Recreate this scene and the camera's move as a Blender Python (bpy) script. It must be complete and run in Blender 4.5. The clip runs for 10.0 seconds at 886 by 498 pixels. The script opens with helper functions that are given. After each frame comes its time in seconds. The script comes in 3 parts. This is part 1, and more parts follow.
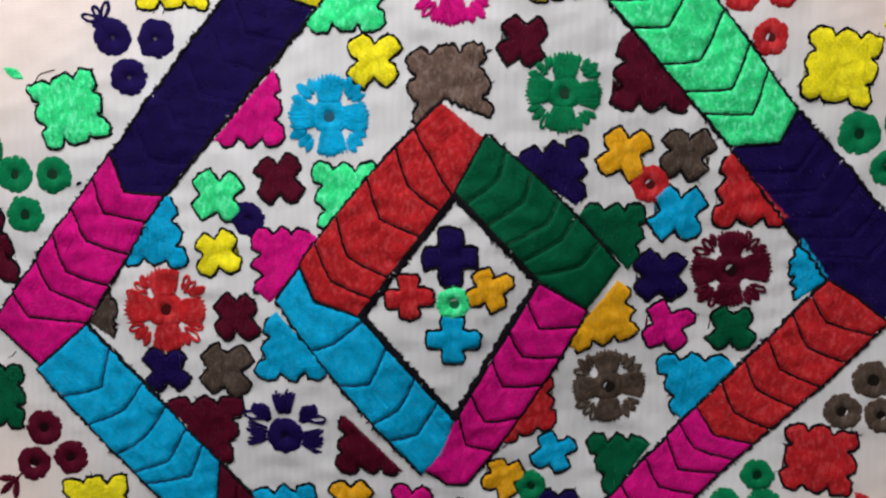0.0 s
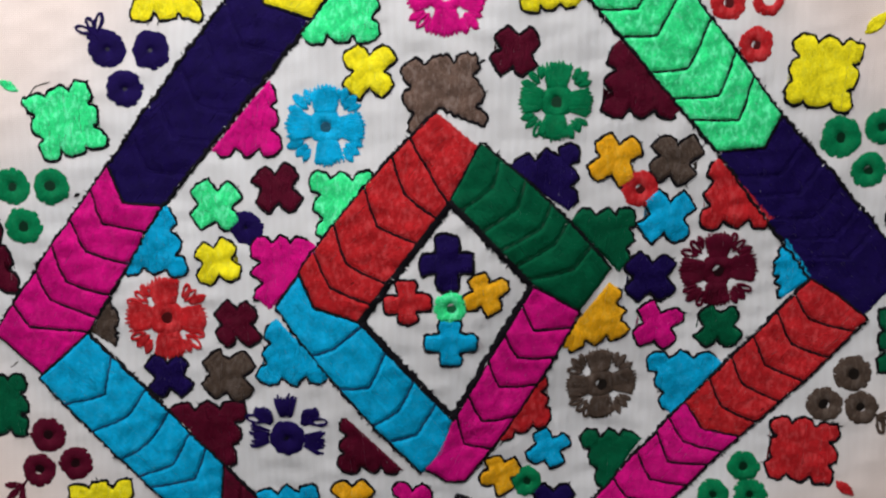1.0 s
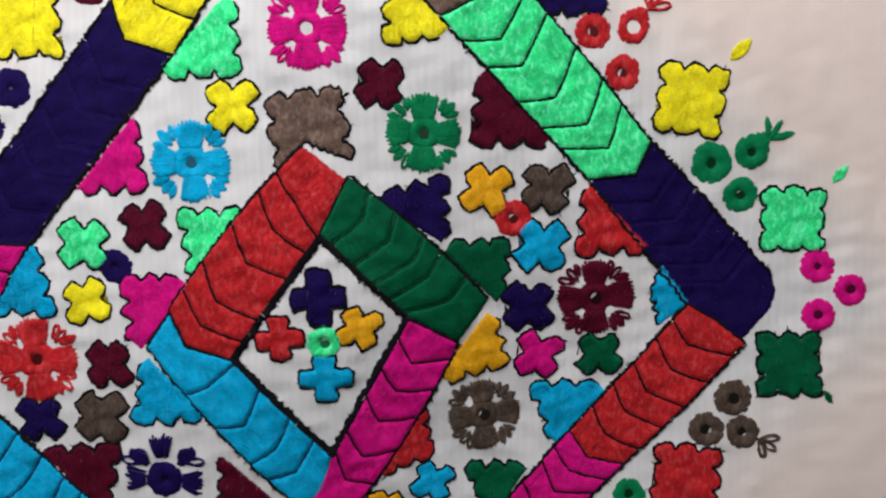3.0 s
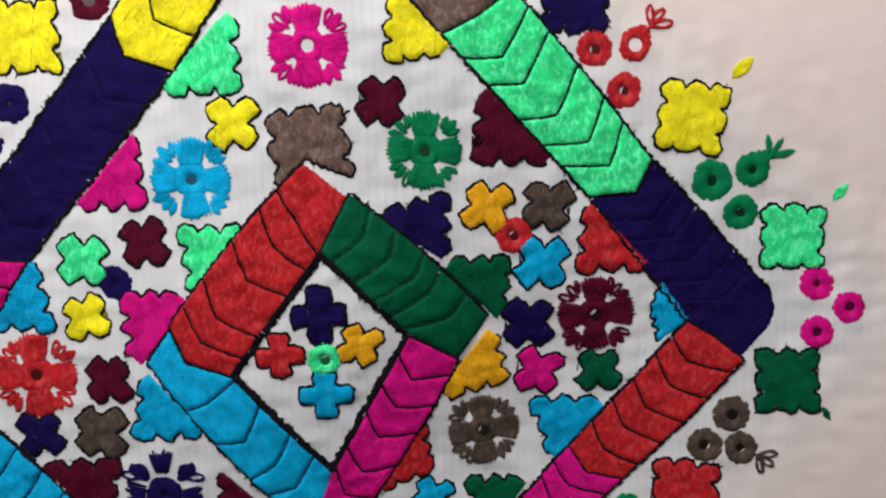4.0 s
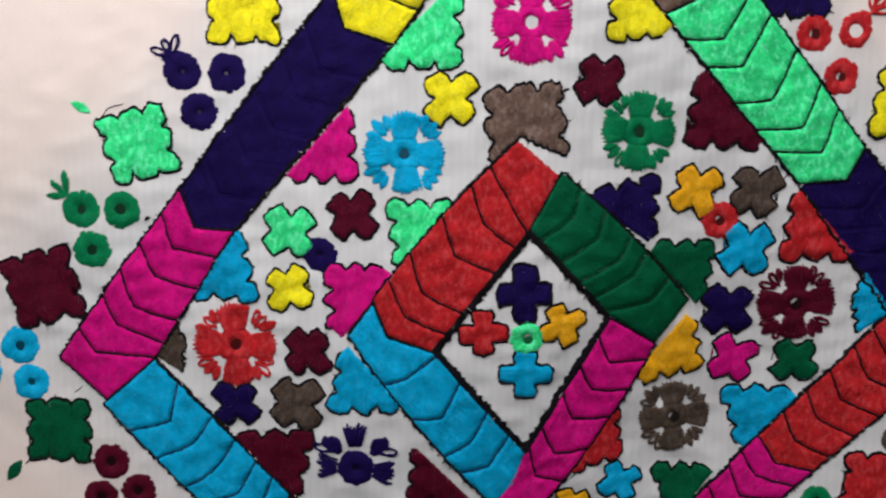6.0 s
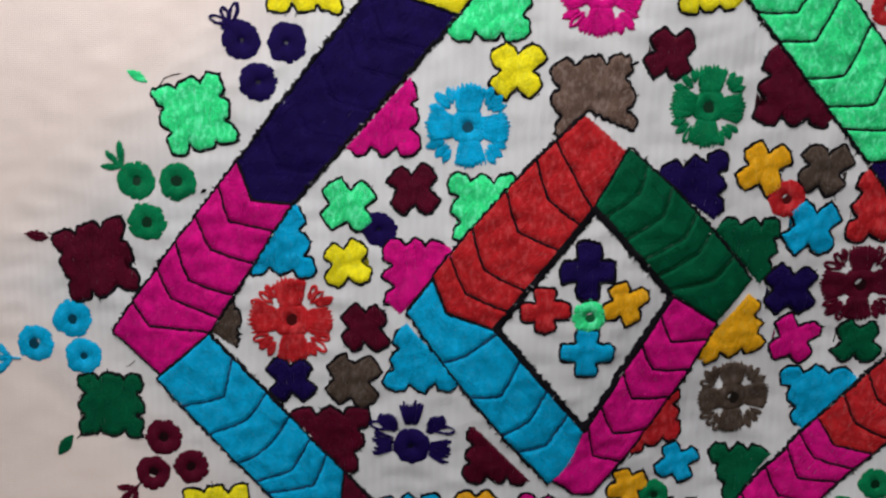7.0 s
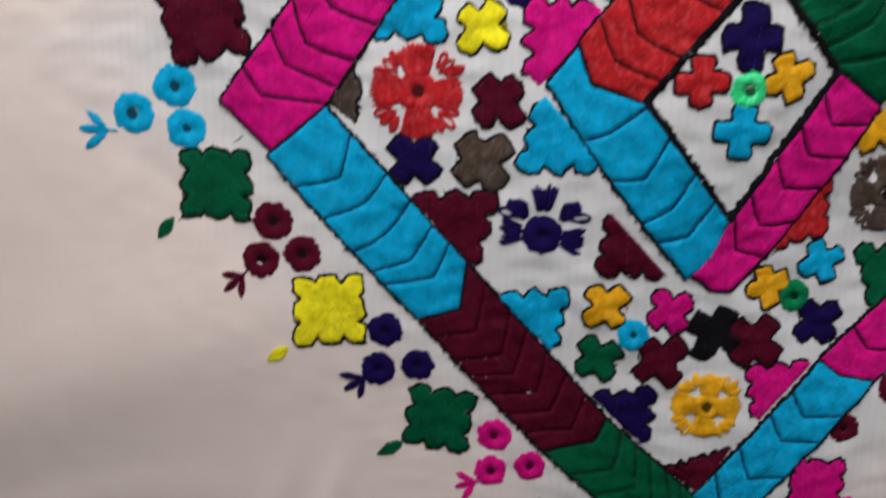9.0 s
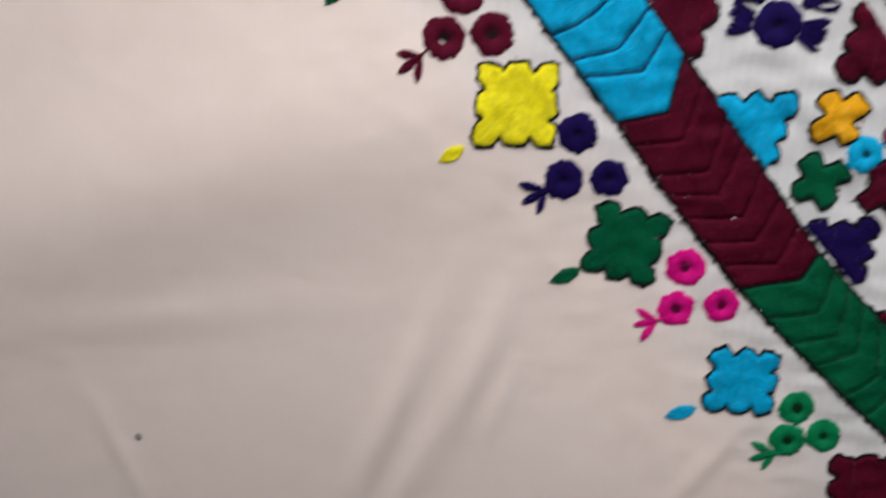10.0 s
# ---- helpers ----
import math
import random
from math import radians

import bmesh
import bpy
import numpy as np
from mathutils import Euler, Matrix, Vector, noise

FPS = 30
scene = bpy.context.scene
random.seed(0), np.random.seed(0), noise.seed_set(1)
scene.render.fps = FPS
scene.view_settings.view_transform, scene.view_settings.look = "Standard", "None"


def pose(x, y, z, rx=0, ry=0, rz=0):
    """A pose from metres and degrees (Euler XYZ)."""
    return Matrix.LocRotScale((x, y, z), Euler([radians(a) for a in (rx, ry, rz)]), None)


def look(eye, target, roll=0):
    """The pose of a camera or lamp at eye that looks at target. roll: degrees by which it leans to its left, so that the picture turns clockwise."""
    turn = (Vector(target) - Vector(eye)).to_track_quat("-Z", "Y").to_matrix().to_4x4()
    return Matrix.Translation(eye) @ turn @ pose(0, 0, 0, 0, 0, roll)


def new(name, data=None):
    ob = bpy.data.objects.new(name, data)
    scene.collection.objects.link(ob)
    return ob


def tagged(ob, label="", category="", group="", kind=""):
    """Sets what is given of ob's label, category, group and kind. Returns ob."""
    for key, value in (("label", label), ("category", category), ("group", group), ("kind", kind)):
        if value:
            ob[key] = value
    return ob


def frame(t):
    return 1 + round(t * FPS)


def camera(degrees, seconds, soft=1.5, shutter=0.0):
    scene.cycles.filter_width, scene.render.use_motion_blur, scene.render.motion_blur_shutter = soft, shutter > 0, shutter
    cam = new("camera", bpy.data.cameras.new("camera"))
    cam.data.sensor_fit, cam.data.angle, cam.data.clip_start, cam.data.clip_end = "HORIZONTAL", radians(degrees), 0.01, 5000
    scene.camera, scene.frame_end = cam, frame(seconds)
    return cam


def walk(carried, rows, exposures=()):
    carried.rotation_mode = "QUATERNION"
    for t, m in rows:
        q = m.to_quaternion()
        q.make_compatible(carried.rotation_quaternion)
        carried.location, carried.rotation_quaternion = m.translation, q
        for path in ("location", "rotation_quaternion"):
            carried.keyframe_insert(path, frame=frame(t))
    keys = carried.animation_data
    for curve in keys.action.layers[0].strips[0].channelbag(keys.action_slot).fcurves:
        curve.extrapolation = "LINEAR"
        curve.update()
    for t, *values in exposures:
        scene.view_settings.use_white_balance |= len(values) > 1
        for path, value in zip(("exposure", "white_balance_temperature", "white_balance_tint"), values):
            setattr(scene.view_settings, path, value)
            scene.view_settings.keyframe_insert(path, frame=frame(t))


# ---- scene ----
# One embroidered cotton cloth spread on the floor of a plain room, seen from about 40 cm.
cam = camera(60.0, 10.0, soft=2.3, shutter=0.5)
PATH = [
    (0.0, 0.0154, 0.0554, 0.3937, -4.17, 3.12, 0.41),
    (0.5, 0.0020, 0.0660, 0.3997, -5.85, 1.57, -0.11),
    (1.0, 0.0071, 0.0713, 0.4017, -5.96, 1.53, -0.30),
    (1.5, 0.0084, 0.0716, 0.4013, -5.61, 1.11, -0.16),
    (2.0, 0.0141, 0.0693, 0.4004, -5.66, 1.16, -0.36),
    (2.5, 0.0338, 0.0722, 0.3980, -5.69, 0.54, -1.03),
    (3.0, 0.0629, 0.0809, 0.3962, -5.10, -0.00, -1.41),
    (3.2, 0.0637, 0.0792, 0.3944, -5.08, -0.34, -1.48),
    (4.3, 0.0559, 0.0980, 0.3953, -5.98, -0.24, -0.86),
    (4.5, 0.0430, 0.0972, 0.3956, -5.68, 0.25, -0.62),
    (5.0, 0.0179, 0.0914, 0.3920, -5.69, 1.09, -0.55),
    (5.5, -0.0084, 0.0840, 0.3898, -6.26, 1.28, -0.55),
    (6.0, -0.0346, 0.0836, 0.3954, -5.67, 1.29, 0.50),
    (6.2, -0.0427, 0.0844, 0.3943, -5.94, 1.73, 0.72),
    (7.5, -0.0803, 0.0689, 0.3885, -7.10, 1.06, 1.38),
    (8.0, -0.0983, 0.0546, 0.3864, -8.00, 1.07, 1.74),
    (8.5, -0.1149, 0.0269, 0.3804, -10.11, 0.99, 1.64),
    (9.0, -0.1342, -0.0046, 0.3704, -11.86, 0.86, 2.46),
    (9.5, -0.1651, -0.0540, 0.3536, -13.17, 1.26, 4.65),
    (10.0, -0.2175, -0.0925, 0.3373, -15.10, 1.49, 5.63),
]
walk(cam, [(t, pose(x, y, z, a, b, c)) for t, x, y, z, a, b, c in PATH],
     [(0.0, -0.42), (2.5, -0.38), (4.5, -0.33), (6.0, -0.50), (7.5, -0.62), (8.5, -0.50), (9.5, -0.13), (10.0, 0.07)])

# ---- light: a dim sky, and a lamp in an added, unseen wall opening ----
world = bpy.data.worlds.new("sky")
scene.world = world
world.use_nodes = True
wn = world.node_tree
sky = wn.nodes.new("ShaderNodeTexSky")
sky.sky_type, sky.sun_disc = "NISHITA", False
sky.sun_elevation, sky.sun_rotation = radians(35), radians(-30)
wn.links.new(sky.outputs[0], wn.nodes["Background"].inputs[0])
wn.nodes["Background"].inputs[1].default_value = 0.12


def area(name, m, w, h, watts, color):
    data = bpy.data.lights.new(name, "AREA")
    data.shape, data.size, data.size_y, data.energy, data.color = "RECTANGLE", w, h, watts, color
    ob = new(name, data)
    ob.matrix_world = m
    return ob


# assumed source, set low and near so light falls off down the cloth
area("added_opening_light", look((-0.13, 0.53, 0.5), (0.02, 0.12, 0.0)), 0.95, 0.5, 10.6, (0.985, 0.987, 0.99))

# ---- materials ----
COLOURS = {
    "navy": ((0.009, 0.003, 0.058), "dark navy blue"),
    "magenta": ((0.59, 0.003, 0.19), "bright magenta pink"),
    "cyan": ((0.0002, 0.335, 0.59), "turquoise blue"),
    "red": ((0.44, 0.014, 0.018), "warm red"),
    "green": ((0.0003, 0.088, 0.036), "deep bottle green"),
    "emerald": ((0.0005, 0.170, 0.060), "emerald green"),
    "mint": ((0.035, 0.72, 0.24), "light mint green"),
    "yellow": ((0.82, 0.70, 0.012), "lemon yellow"),
    "maroon": ((0.078, 0.002, 0.014), "dark maroon"),
    "brown": ((0.135, 0.083, 0.063), "light greyish brown"),
    "umber": ((0.070, 0.046, 0.034), "dark greyish brown"),
    "orange": ((0.76, 0.36, 0.008), "orange yellow"),
    "ivory": ((0.62, 0.59, 0.57), "ivory"),
    # shade in the valleys between turquoise panels, put into a thread colour
    "deep_blue": ((0.003, 0.035, 0.10), "deep blue"),
    # soft shade between the green lumps, painted as a darker line
    "dark_green": ((0.0003, 0.046, 0.019), "dark green"),
    "black": ((0.006, 0.005, 0.007), "black"),
}


# how strongly the pale flecks, painted glints and fuzz, show thread by thread
FLECKS = {"navy": 0.0, "maroon": 0.03, "green": 0.0, "brown": 0.55, "umber": 0.3, "emerald": 0.06, "red": 0.32, "mint": 1.0, "cyan": 0.1, "yellow": 0.18, "magenta": 0.08, "orange": 0.22}


def nodes_of(name):
    mat = bpy.data.materials.new(name)
    mat.use_nodes = True
    nt = mat.node_tree
    return mat, nt, nt.nodes["Principled BSDF"]


def add(nt, kind, **values):
    n = nt.nodes.new(kind)
    for key, value in values.items():
        n.inputs[key].default_value = value
    return n


def math_node(nt, op, a, b):
    n = nt.nodes.new("ShaderNodeMath")
    n.operation = op
    for k, v in enumerate((a, b)):
        if isinstance(v, (int, float)):
            n.inputs[k].default_value = v
        else:
            nt.links.new(v, n.inputs[k])
    return n.outputs[0]


def thread_material(name, rgb):
    """Stranded cotton: threads a little lighter or darker, fine fuzz, uneven sheen put into the colour."""
    mat, nt, bsdf = nodes_of(name)
    tc = nt.nodes.new("ShaderNodeTexCoord")
    fine = add(nt, "ShaderNodeTexNoise", Scale=1100.0, Detail=4.0, Roughness=0.7)
    broad = add(nt, "ShaderNodeTexNoise", Scale=160.0, Detail=3.0)
    for n in (fine, broad):
        nt.links.new(tc.outputs["Object"], n.inputs["Vector"])
    v = math_node(nt, "MULTIPLY", fine.outputs[0], 1.5)
    # broad tone swings stand in for highlights on the thread
    v = math_node(nt, "ADD", v, math_node(nt, "MULTIPLY", broad.outputs[0], 1.0))
    v = math_node(nt, "ADD", v, -0.25)
    hsv = add(nt, "ShaderNodeHueSaturation", Color=(*rgb, 1))
    nt.links.new(v, hsv.inputs["Value"])
    # pale flecks put the fibres' glints, and some fuzz, into the base colour
    fleck = add(nt, "ShaderNodeTexNoise", Scale=480.0, Detail=4.0)
    lay = add(nt, "ShaderNodeMapping", Rotation=(0, 0, 0.35), Scale=(1.0, 0.55, 1.0))
    nt.links.new(tc.outputs["Object"], lay.inputs["Vector"])
    nt.links.new(lay.outputs[0], fleck.inputs["Vector"])
    pale = nt.nodes.new("ShaderNodeMapRange")
    for key, value in (("From Min", 0.49), ("From Max", 0.67), ("To Max", FLECKS.get(name[:-7], 0.22))):
        pale.inputs[key].default_value = value
    nt.links.new(fleck.outputs[0], pale.inputs["Value"])
    glint_mix = nt.nodes.new("ShaderNodeMix")
    glint_mix.data_type = "RGBA"
    glint_mix.inputs["B"].default_value = tuple(min(0.95, 1.5 * c + 0.10) for c in rgb) + (1,)
    nt.links.new(pale.outputs[0], glint_mix.inputs["Factor"])
    nt.links.new(hsv.outputs[0], glint_mix.inputs["A"])
    nt.links.new((glint_mix if name != "black_thread" else hsv).outputs["Result" if name != "black_thread" else "Color"], bsdf.inputs["Base Color"])
    bump = add(nt, "ShaderNodeBump", Strength=0.8, Distance=0.0008)
    nt.links.new(fine.outputs[0], bump.inputs["Height"])
    nt.links.new(bump.outputs[0], bsdf.inputs["Normal"])
    bsdf.inputs["Roughness"].default_value = 0.65
    bsdf.inputs["Specular IOR Level"].default_value = 0.07
    return mat


THREAD = {key: thread_material(key + "_thread", rgb) for key, (rgb, words) in COLOURS.items()}


def cloth_material():
    """Thin white cotton with a faint woven rib, slubs, and a few faded marks."""
    mat, nt, bsdf = nodes_of("white_cotton")
    tc = nt.nodes.new("ShaderNodeTexCoord")
    sep = nt.nodes.new("ShaderNodeSeparateXYZ")
    nt.links.new(tc.outputs["Object"], sep.inputs[0])
    warp = add(nt, "ShaderNodeTexWave", Scale=330.0, Distortion=0.6, Detail=2.0)
    weft = add(nt, "ShaderNodeTexWave", Scale=330.0, Distortion=0.6, Detail=2.0)
    weft.bands_direction = "Y"
    rib = add(nt, "ShaderNodeTexWave", Scale=72.0, Distortion=1.6, Detail=2.0)
    slub = add(nt, "ShaderNodeTexNoise", Scale=60.0, Detail=5.0)
    stain = add(nt, "ShaderNodeTexNoise", Scale=4.0, Detail=4.0)
    for n in (warp, weft, rib, slub, stain):
        nt.links.new(tc.outputs["Object"], n.inputs["Vector"])
    ramp = nt.nodes.new("ShaderNodeValToRGB")
    ramp.color_ramp.elements[0].position, ramp.color_ramp.elements[0].color = 0.3, (0.635, 0.578, 0.545, 1)
    ramp.color_ramp.elements[1].position, ramp.color_ramp.elements[1].color = 0.7, (0.70, 0.65, 0.625, 1)
    mix = math_node(nt, "ADD", math_node(nt, "MULTIPLY", stain.outputs[0], 0.6), math_node(nt, "MULTIPLY", slub.outputs[0], 0.25))
    # cooler tint in the worked middle; margin colour lifted to stand in for light
    ax, ay = math_node(nt, "ABSOLUTE", sep.outputs[0], 0.0), math_node(nt, "ABSOLUTE", math_node(nt, "SUBTRACT", sep.outputs[1], 0.01), 0.0)
    far = math_node(nt, "ADD", math_node(nt, "ADD", ax, ay), math_node(nt, "MULTIPLY", stain.outputs[0], 0.08))
    span = nt.nodes.new("ShaderNodeMapRange")
    span.interpolation_type = "SMOOTHSTEP"
    for key, value in (("From Min", 0.29), ("From Max", 0.40)):
        span.inputs[key].default_value = value
    nt.links.new(far, span.inputs["Value"])
    # the drawn rib shows in the worked middle alone
    drawn = math_node(nt, "MULTIPLY", rib.outputs[0], math_node(nt, "SUBTRACT", 1.0, math_node(nt, "MULTIPLY", span.outputs[0], 0.85)))
    drawn = math_node(nt, "MULTIPLY", drawn, math_node(nt, "MULTIPLY", slub.outputs[0], 2.0))
    nt.links.new(math_node(nt, "ADD", mix, math_node(nt, "MULTIPLY", drawn, 0.11)), ramp.inputs[0])
    tint = nt.nodes.new("ShaderNodeMix")
    tint.data_type, tint.blend_type = "RGBA", "MULTIPLY"
    tint.inputs["Factor"].default_value = 1.0
    margin_tint = nt.nodes.new("ShaderNodeMix")
    margin_tint.data_type = "RGBA"
    margin_tint.inputs["A"].default_value, margin_tint.inputs["B"].default_value = (0.945, 1.0, 1.05, 1), (1.155, 1.045, 1.0, 1)
    nt.links.new(span.outputs[0], margin_tint.inputs["Factor"])
    nt.links.new(ramp.outputs[0], tint.inputs["A"])
    nt.links.new(margin_tint.outputs["Result"], tint.inputs["B"])
    nt.links.new(tint.outputs["Result"], bsdf.inputs["Base Color"])
    h = math_node(nt, "ADD", math_node(nt, "MULTIPLY", warp.outputs[0], 0.18), math_node(nt, "MULTIPLY", weft.outputs[0], 0.18))
    h = math_node(nt, "ADD", h, math_node(nt, "MULTIPLY", drawn, 0.22))
    h = math_node(nt, "ADD", h, math_node(nt, "MULTIPLY", slub.outputs[0], 0.7))
    bump = add(nt, "ShaderNodeBump", Strength=0.45, Distance=0.0009)
    nt.links.new(h, bump.inputs["Height"])
    nt.links.new(bump.outputs[0], bsdf.inputs["Normal"])
    bsdf.inputs["Roughness"].default_value = 0.85
    bsdf.inputs["Specular IOR Level"].default_value = 0.15
    bsdf.inputs["Sheen Weight"].default_value = 0.1
    return mat


def plain_material(name, rgb, rough, scale, metal=0.0):
    mat, nt, bsdf = nodes_of(name)
    tc = nt.nodes.new("ShaderNodeTexCoord")
    noise_node = add(nt, "ShaderNodeTexNoise", Scale=scale, Detail=5.0)
    nt.links.new(tc.outputs["Object"], noise_node.inputs["Vector"])
    v = math_node(nt, "ADD", math_node(nt, "MULTIPLY", noise_node.outputs[0], 0.3), 0.85)
    hsv = add(nt, "ShaderNodeHueSaturation", Color=(*rgb, 1))
    nt.links.new(v, hsv.inputs["Value"])
    nt.links.new(hsv.outputs[0], bsdf.inputs["Base Color"])
    bump = add(nt, "ShaderNodeBump", Strength=0.15, Distance=0.001)
    nt.links.new(noise_node.outputs[0], bump.inputs["Height"])
    nt.links.new(bump.outputs[0], bsdf.inputs["Normal"])
    bsdf.inputs["Roughness"].default_value = rough
    bsdf.inputs["Metallic"].default_value = metal
    return mat


COTTON = cloth_material()
# the reflected threads and dim room are put into each mirror's base colour
MIRRORS = {key: plain_material("mirror_in_" + key, tuple(0.22 * c + 0.006 for c in rgb), 0.3, 600.0, 0.5) for key, (rgb, words) in COLOURS.items()}
PLASTER = plain_material("painted_plaster", (0.15, 0.145, 0.14), 0.8, 9.0)
FLOOR = plain_material("floor_tile", (0.35, 0.31, 0.28), 0.4, 12.0)

# ---- helpers ----
MM = 0.001


def mesh_of(name, verts, faces, material, smooth=True):
    me = bpy.data.meshes.new(name)
    me.from_pydata([tuple(v) for v in verts], [], faces)
    me.materials.append(material)
    if smooth:
        me.polygons.foreach_set("use_smooth", [True] * len(me.polygons))
    me.update()
    return me


def part(name, data, material, parent, label=""):
    """One mesh under a thing; data is (verts, faces) in world metres."""
    base = parent.matrix_basis.translation if parent.parent is None else parent.parent.matrix_basis.translation + parent.matrix_basis.translation
    verts, faces = data
    ob = new(name, mesh_of(name, np.asarray(verts) - np.array(base), faces, material))
    ob.parent = parent
    return tagged(ob, label)


def thing(name, x, y, label, category, group):
    ob = new(name)
    ob.empty_display_size = 0.01
    ob.matrix_basis = Matrix.Translation((x * MM, y * MM, float(relief(x * MM, y * MM))))
    return tagged(ob, label, category, group)


def join(*pieces):
    verts, faces = [], []
    for v, f in pieces:
        k = len(verts)
        verts.extend(v)
        faces.extend([tuple(i + k for i in q) for q in f])
    return verts, faces


def swell(x, y):
    """The soft bedding under the cloth: a long hump in the middle that falls off to one side."""
    z = 0.0
    for px, py, radius, high in SWELLS:
        z = z + high * np.exp(-((x - px) ** 2 + (y - py) ** 2) / radius**2)
    return z


SWELLS = (
    (-0.04, 0.08, 0.09, 0.0018),
    (0.12, -0.08, 0.09, -0.0067),
    (0.04, 0.20, 0.09, 0.0136),
    (0.00, 0.00, 0.09, 0.0146),
    (0.24, 0.04, 0.09, -0.0078),
    (-0.12, -0.20, 0.09, -0.0049),
    (-0.24, 0.12, 0.09, 0.0082),
    (0.08, -0.04, 0.09, -0.0122),
    (-0.04, 0.16, 0.09, 0.0091),
)


def puckers():
    """Small irregular waves, in no one direction, from 10 to 50 mm long."""
    rng = np.random.default_rng(7)
    rows = []
    for k in range(30):
        long = 0.010 * 5 ** rng.random()
        a = rng.uniform(0, math.tau)
        rows.append((math.tau / long * math.cos(a), math.tau / long * math.sin(a), rng.uniform(0, math.tau), 0.0045 * long))
    # the stitching draws the ground into finer ripples that run mostly across the cloth
    for k in range(9):
        long = rng.uniform(0.009, 0.017)
        a = math.pi / 2 + rng.uniform(-0.55, 0.55)
        rows.append((math.tau / long * math.cos(a), math.tau / long * math.sin(a), rng.uniform(0, math.tau), 0.0058 * long))
    return rows


PUCKERS = puckers()


def relief(x, y):
    """Height of the cloth: soft folds towards its plain margin, slight puckers round the stitching."""
    x, y = np.asarray(x, float), np.asarray(y, float)
    # away from the stitched diamond the cloth lies loose
    d = np.abs(x) * 1.02 + np.abs(y - 0.02) * 1.0
    loose = 1 / (1 + np.exp(-(d - 0.34) / 0.03))
    z = np.zeros_like(x)
    for kx, ky, phase, high in PUCKERS:
        z = z + high * np.sin(kx * x + ky * y + phase)
    z = z * (1 - 0.9 * loose)

    def fold(px, py, angle, width, length, height):
        c, s = math.cos(radians(angle)), math.sin(radians(angle))
        u, v = (x - px) * c + (y - py) * s, -(x - px) * s + (y - py) * c
        v = v + 0.25 * u * u
        return height * np.exp(-(v / width) ** 2 - (u / length) ** 2)

    # a broad roll, a pressed crease, and short creases drawn towards the stitching
    f = fold(-0.33, -0.160, 22, 0.042, 0.19, 0.0072) + fold(-0.347, -0.231, 11, 0.010, 0.08, 0.0008)
    f = f + fold(-0.237, -0.275, 73, 0.0080, 0.055, 0.0032) + fold(-0.222, -0.30, 70, 0.006, 0.035, 0.0015)
    f = f + fold(-0.197, -0.243, 74, 0.0080, 0.045, 0.0027) + fold(-0.182, -0.258, 77, 0.005, 0.022, 0.0013)
    f = f + fold(-0.365, -0.307, -65, 0.004, 0.035, 0.0008) + fold(-0.073, -0.272, 57, 0.005, 0.035, 0.0020)
    f = f + fold(-0.36, 0.10, 78, 0.03, 0.16, 0.006) + fold(0.33, -0.10, 52, 0.012, 0.10, 0.003)
    f = f + fold(0.34, 0.05, 80, 0.025, 0.12, 0.003)
    return z + f * loose + swell(x, y)


def resample(points, step):
    """Even points along a closed outline."""
    p = np.asarray(points, float)
    q = np.vstack([p, p[:1]])
    seg = np.hypot(*np.diff(q, axis=0).T)
    s = np.r_[0, np.cumsum(seg)]
    n = max(8, int(s[-1] / step))
    at = np.arange(n) * s[-1] / n
    return np.c_[np.interp(at, s, q[:, 0]), np.interp(at, s, q[:, 1])]


def gap_to(poly, pts):
    """Distance from points to a closed outline."""
    a, b = poly, np.roll(poly, -1, axis=0)
    ab = b - a
    w = pts[:, None, :] - a[None]
    t = np.clip((w * ab).sum(2) / np.maximum((ab * ab).sum(1), 1e-12), 0, 1)
    return np.sqrt(((w - t[..., None] * ab) ** 2).sum(2).min(1))


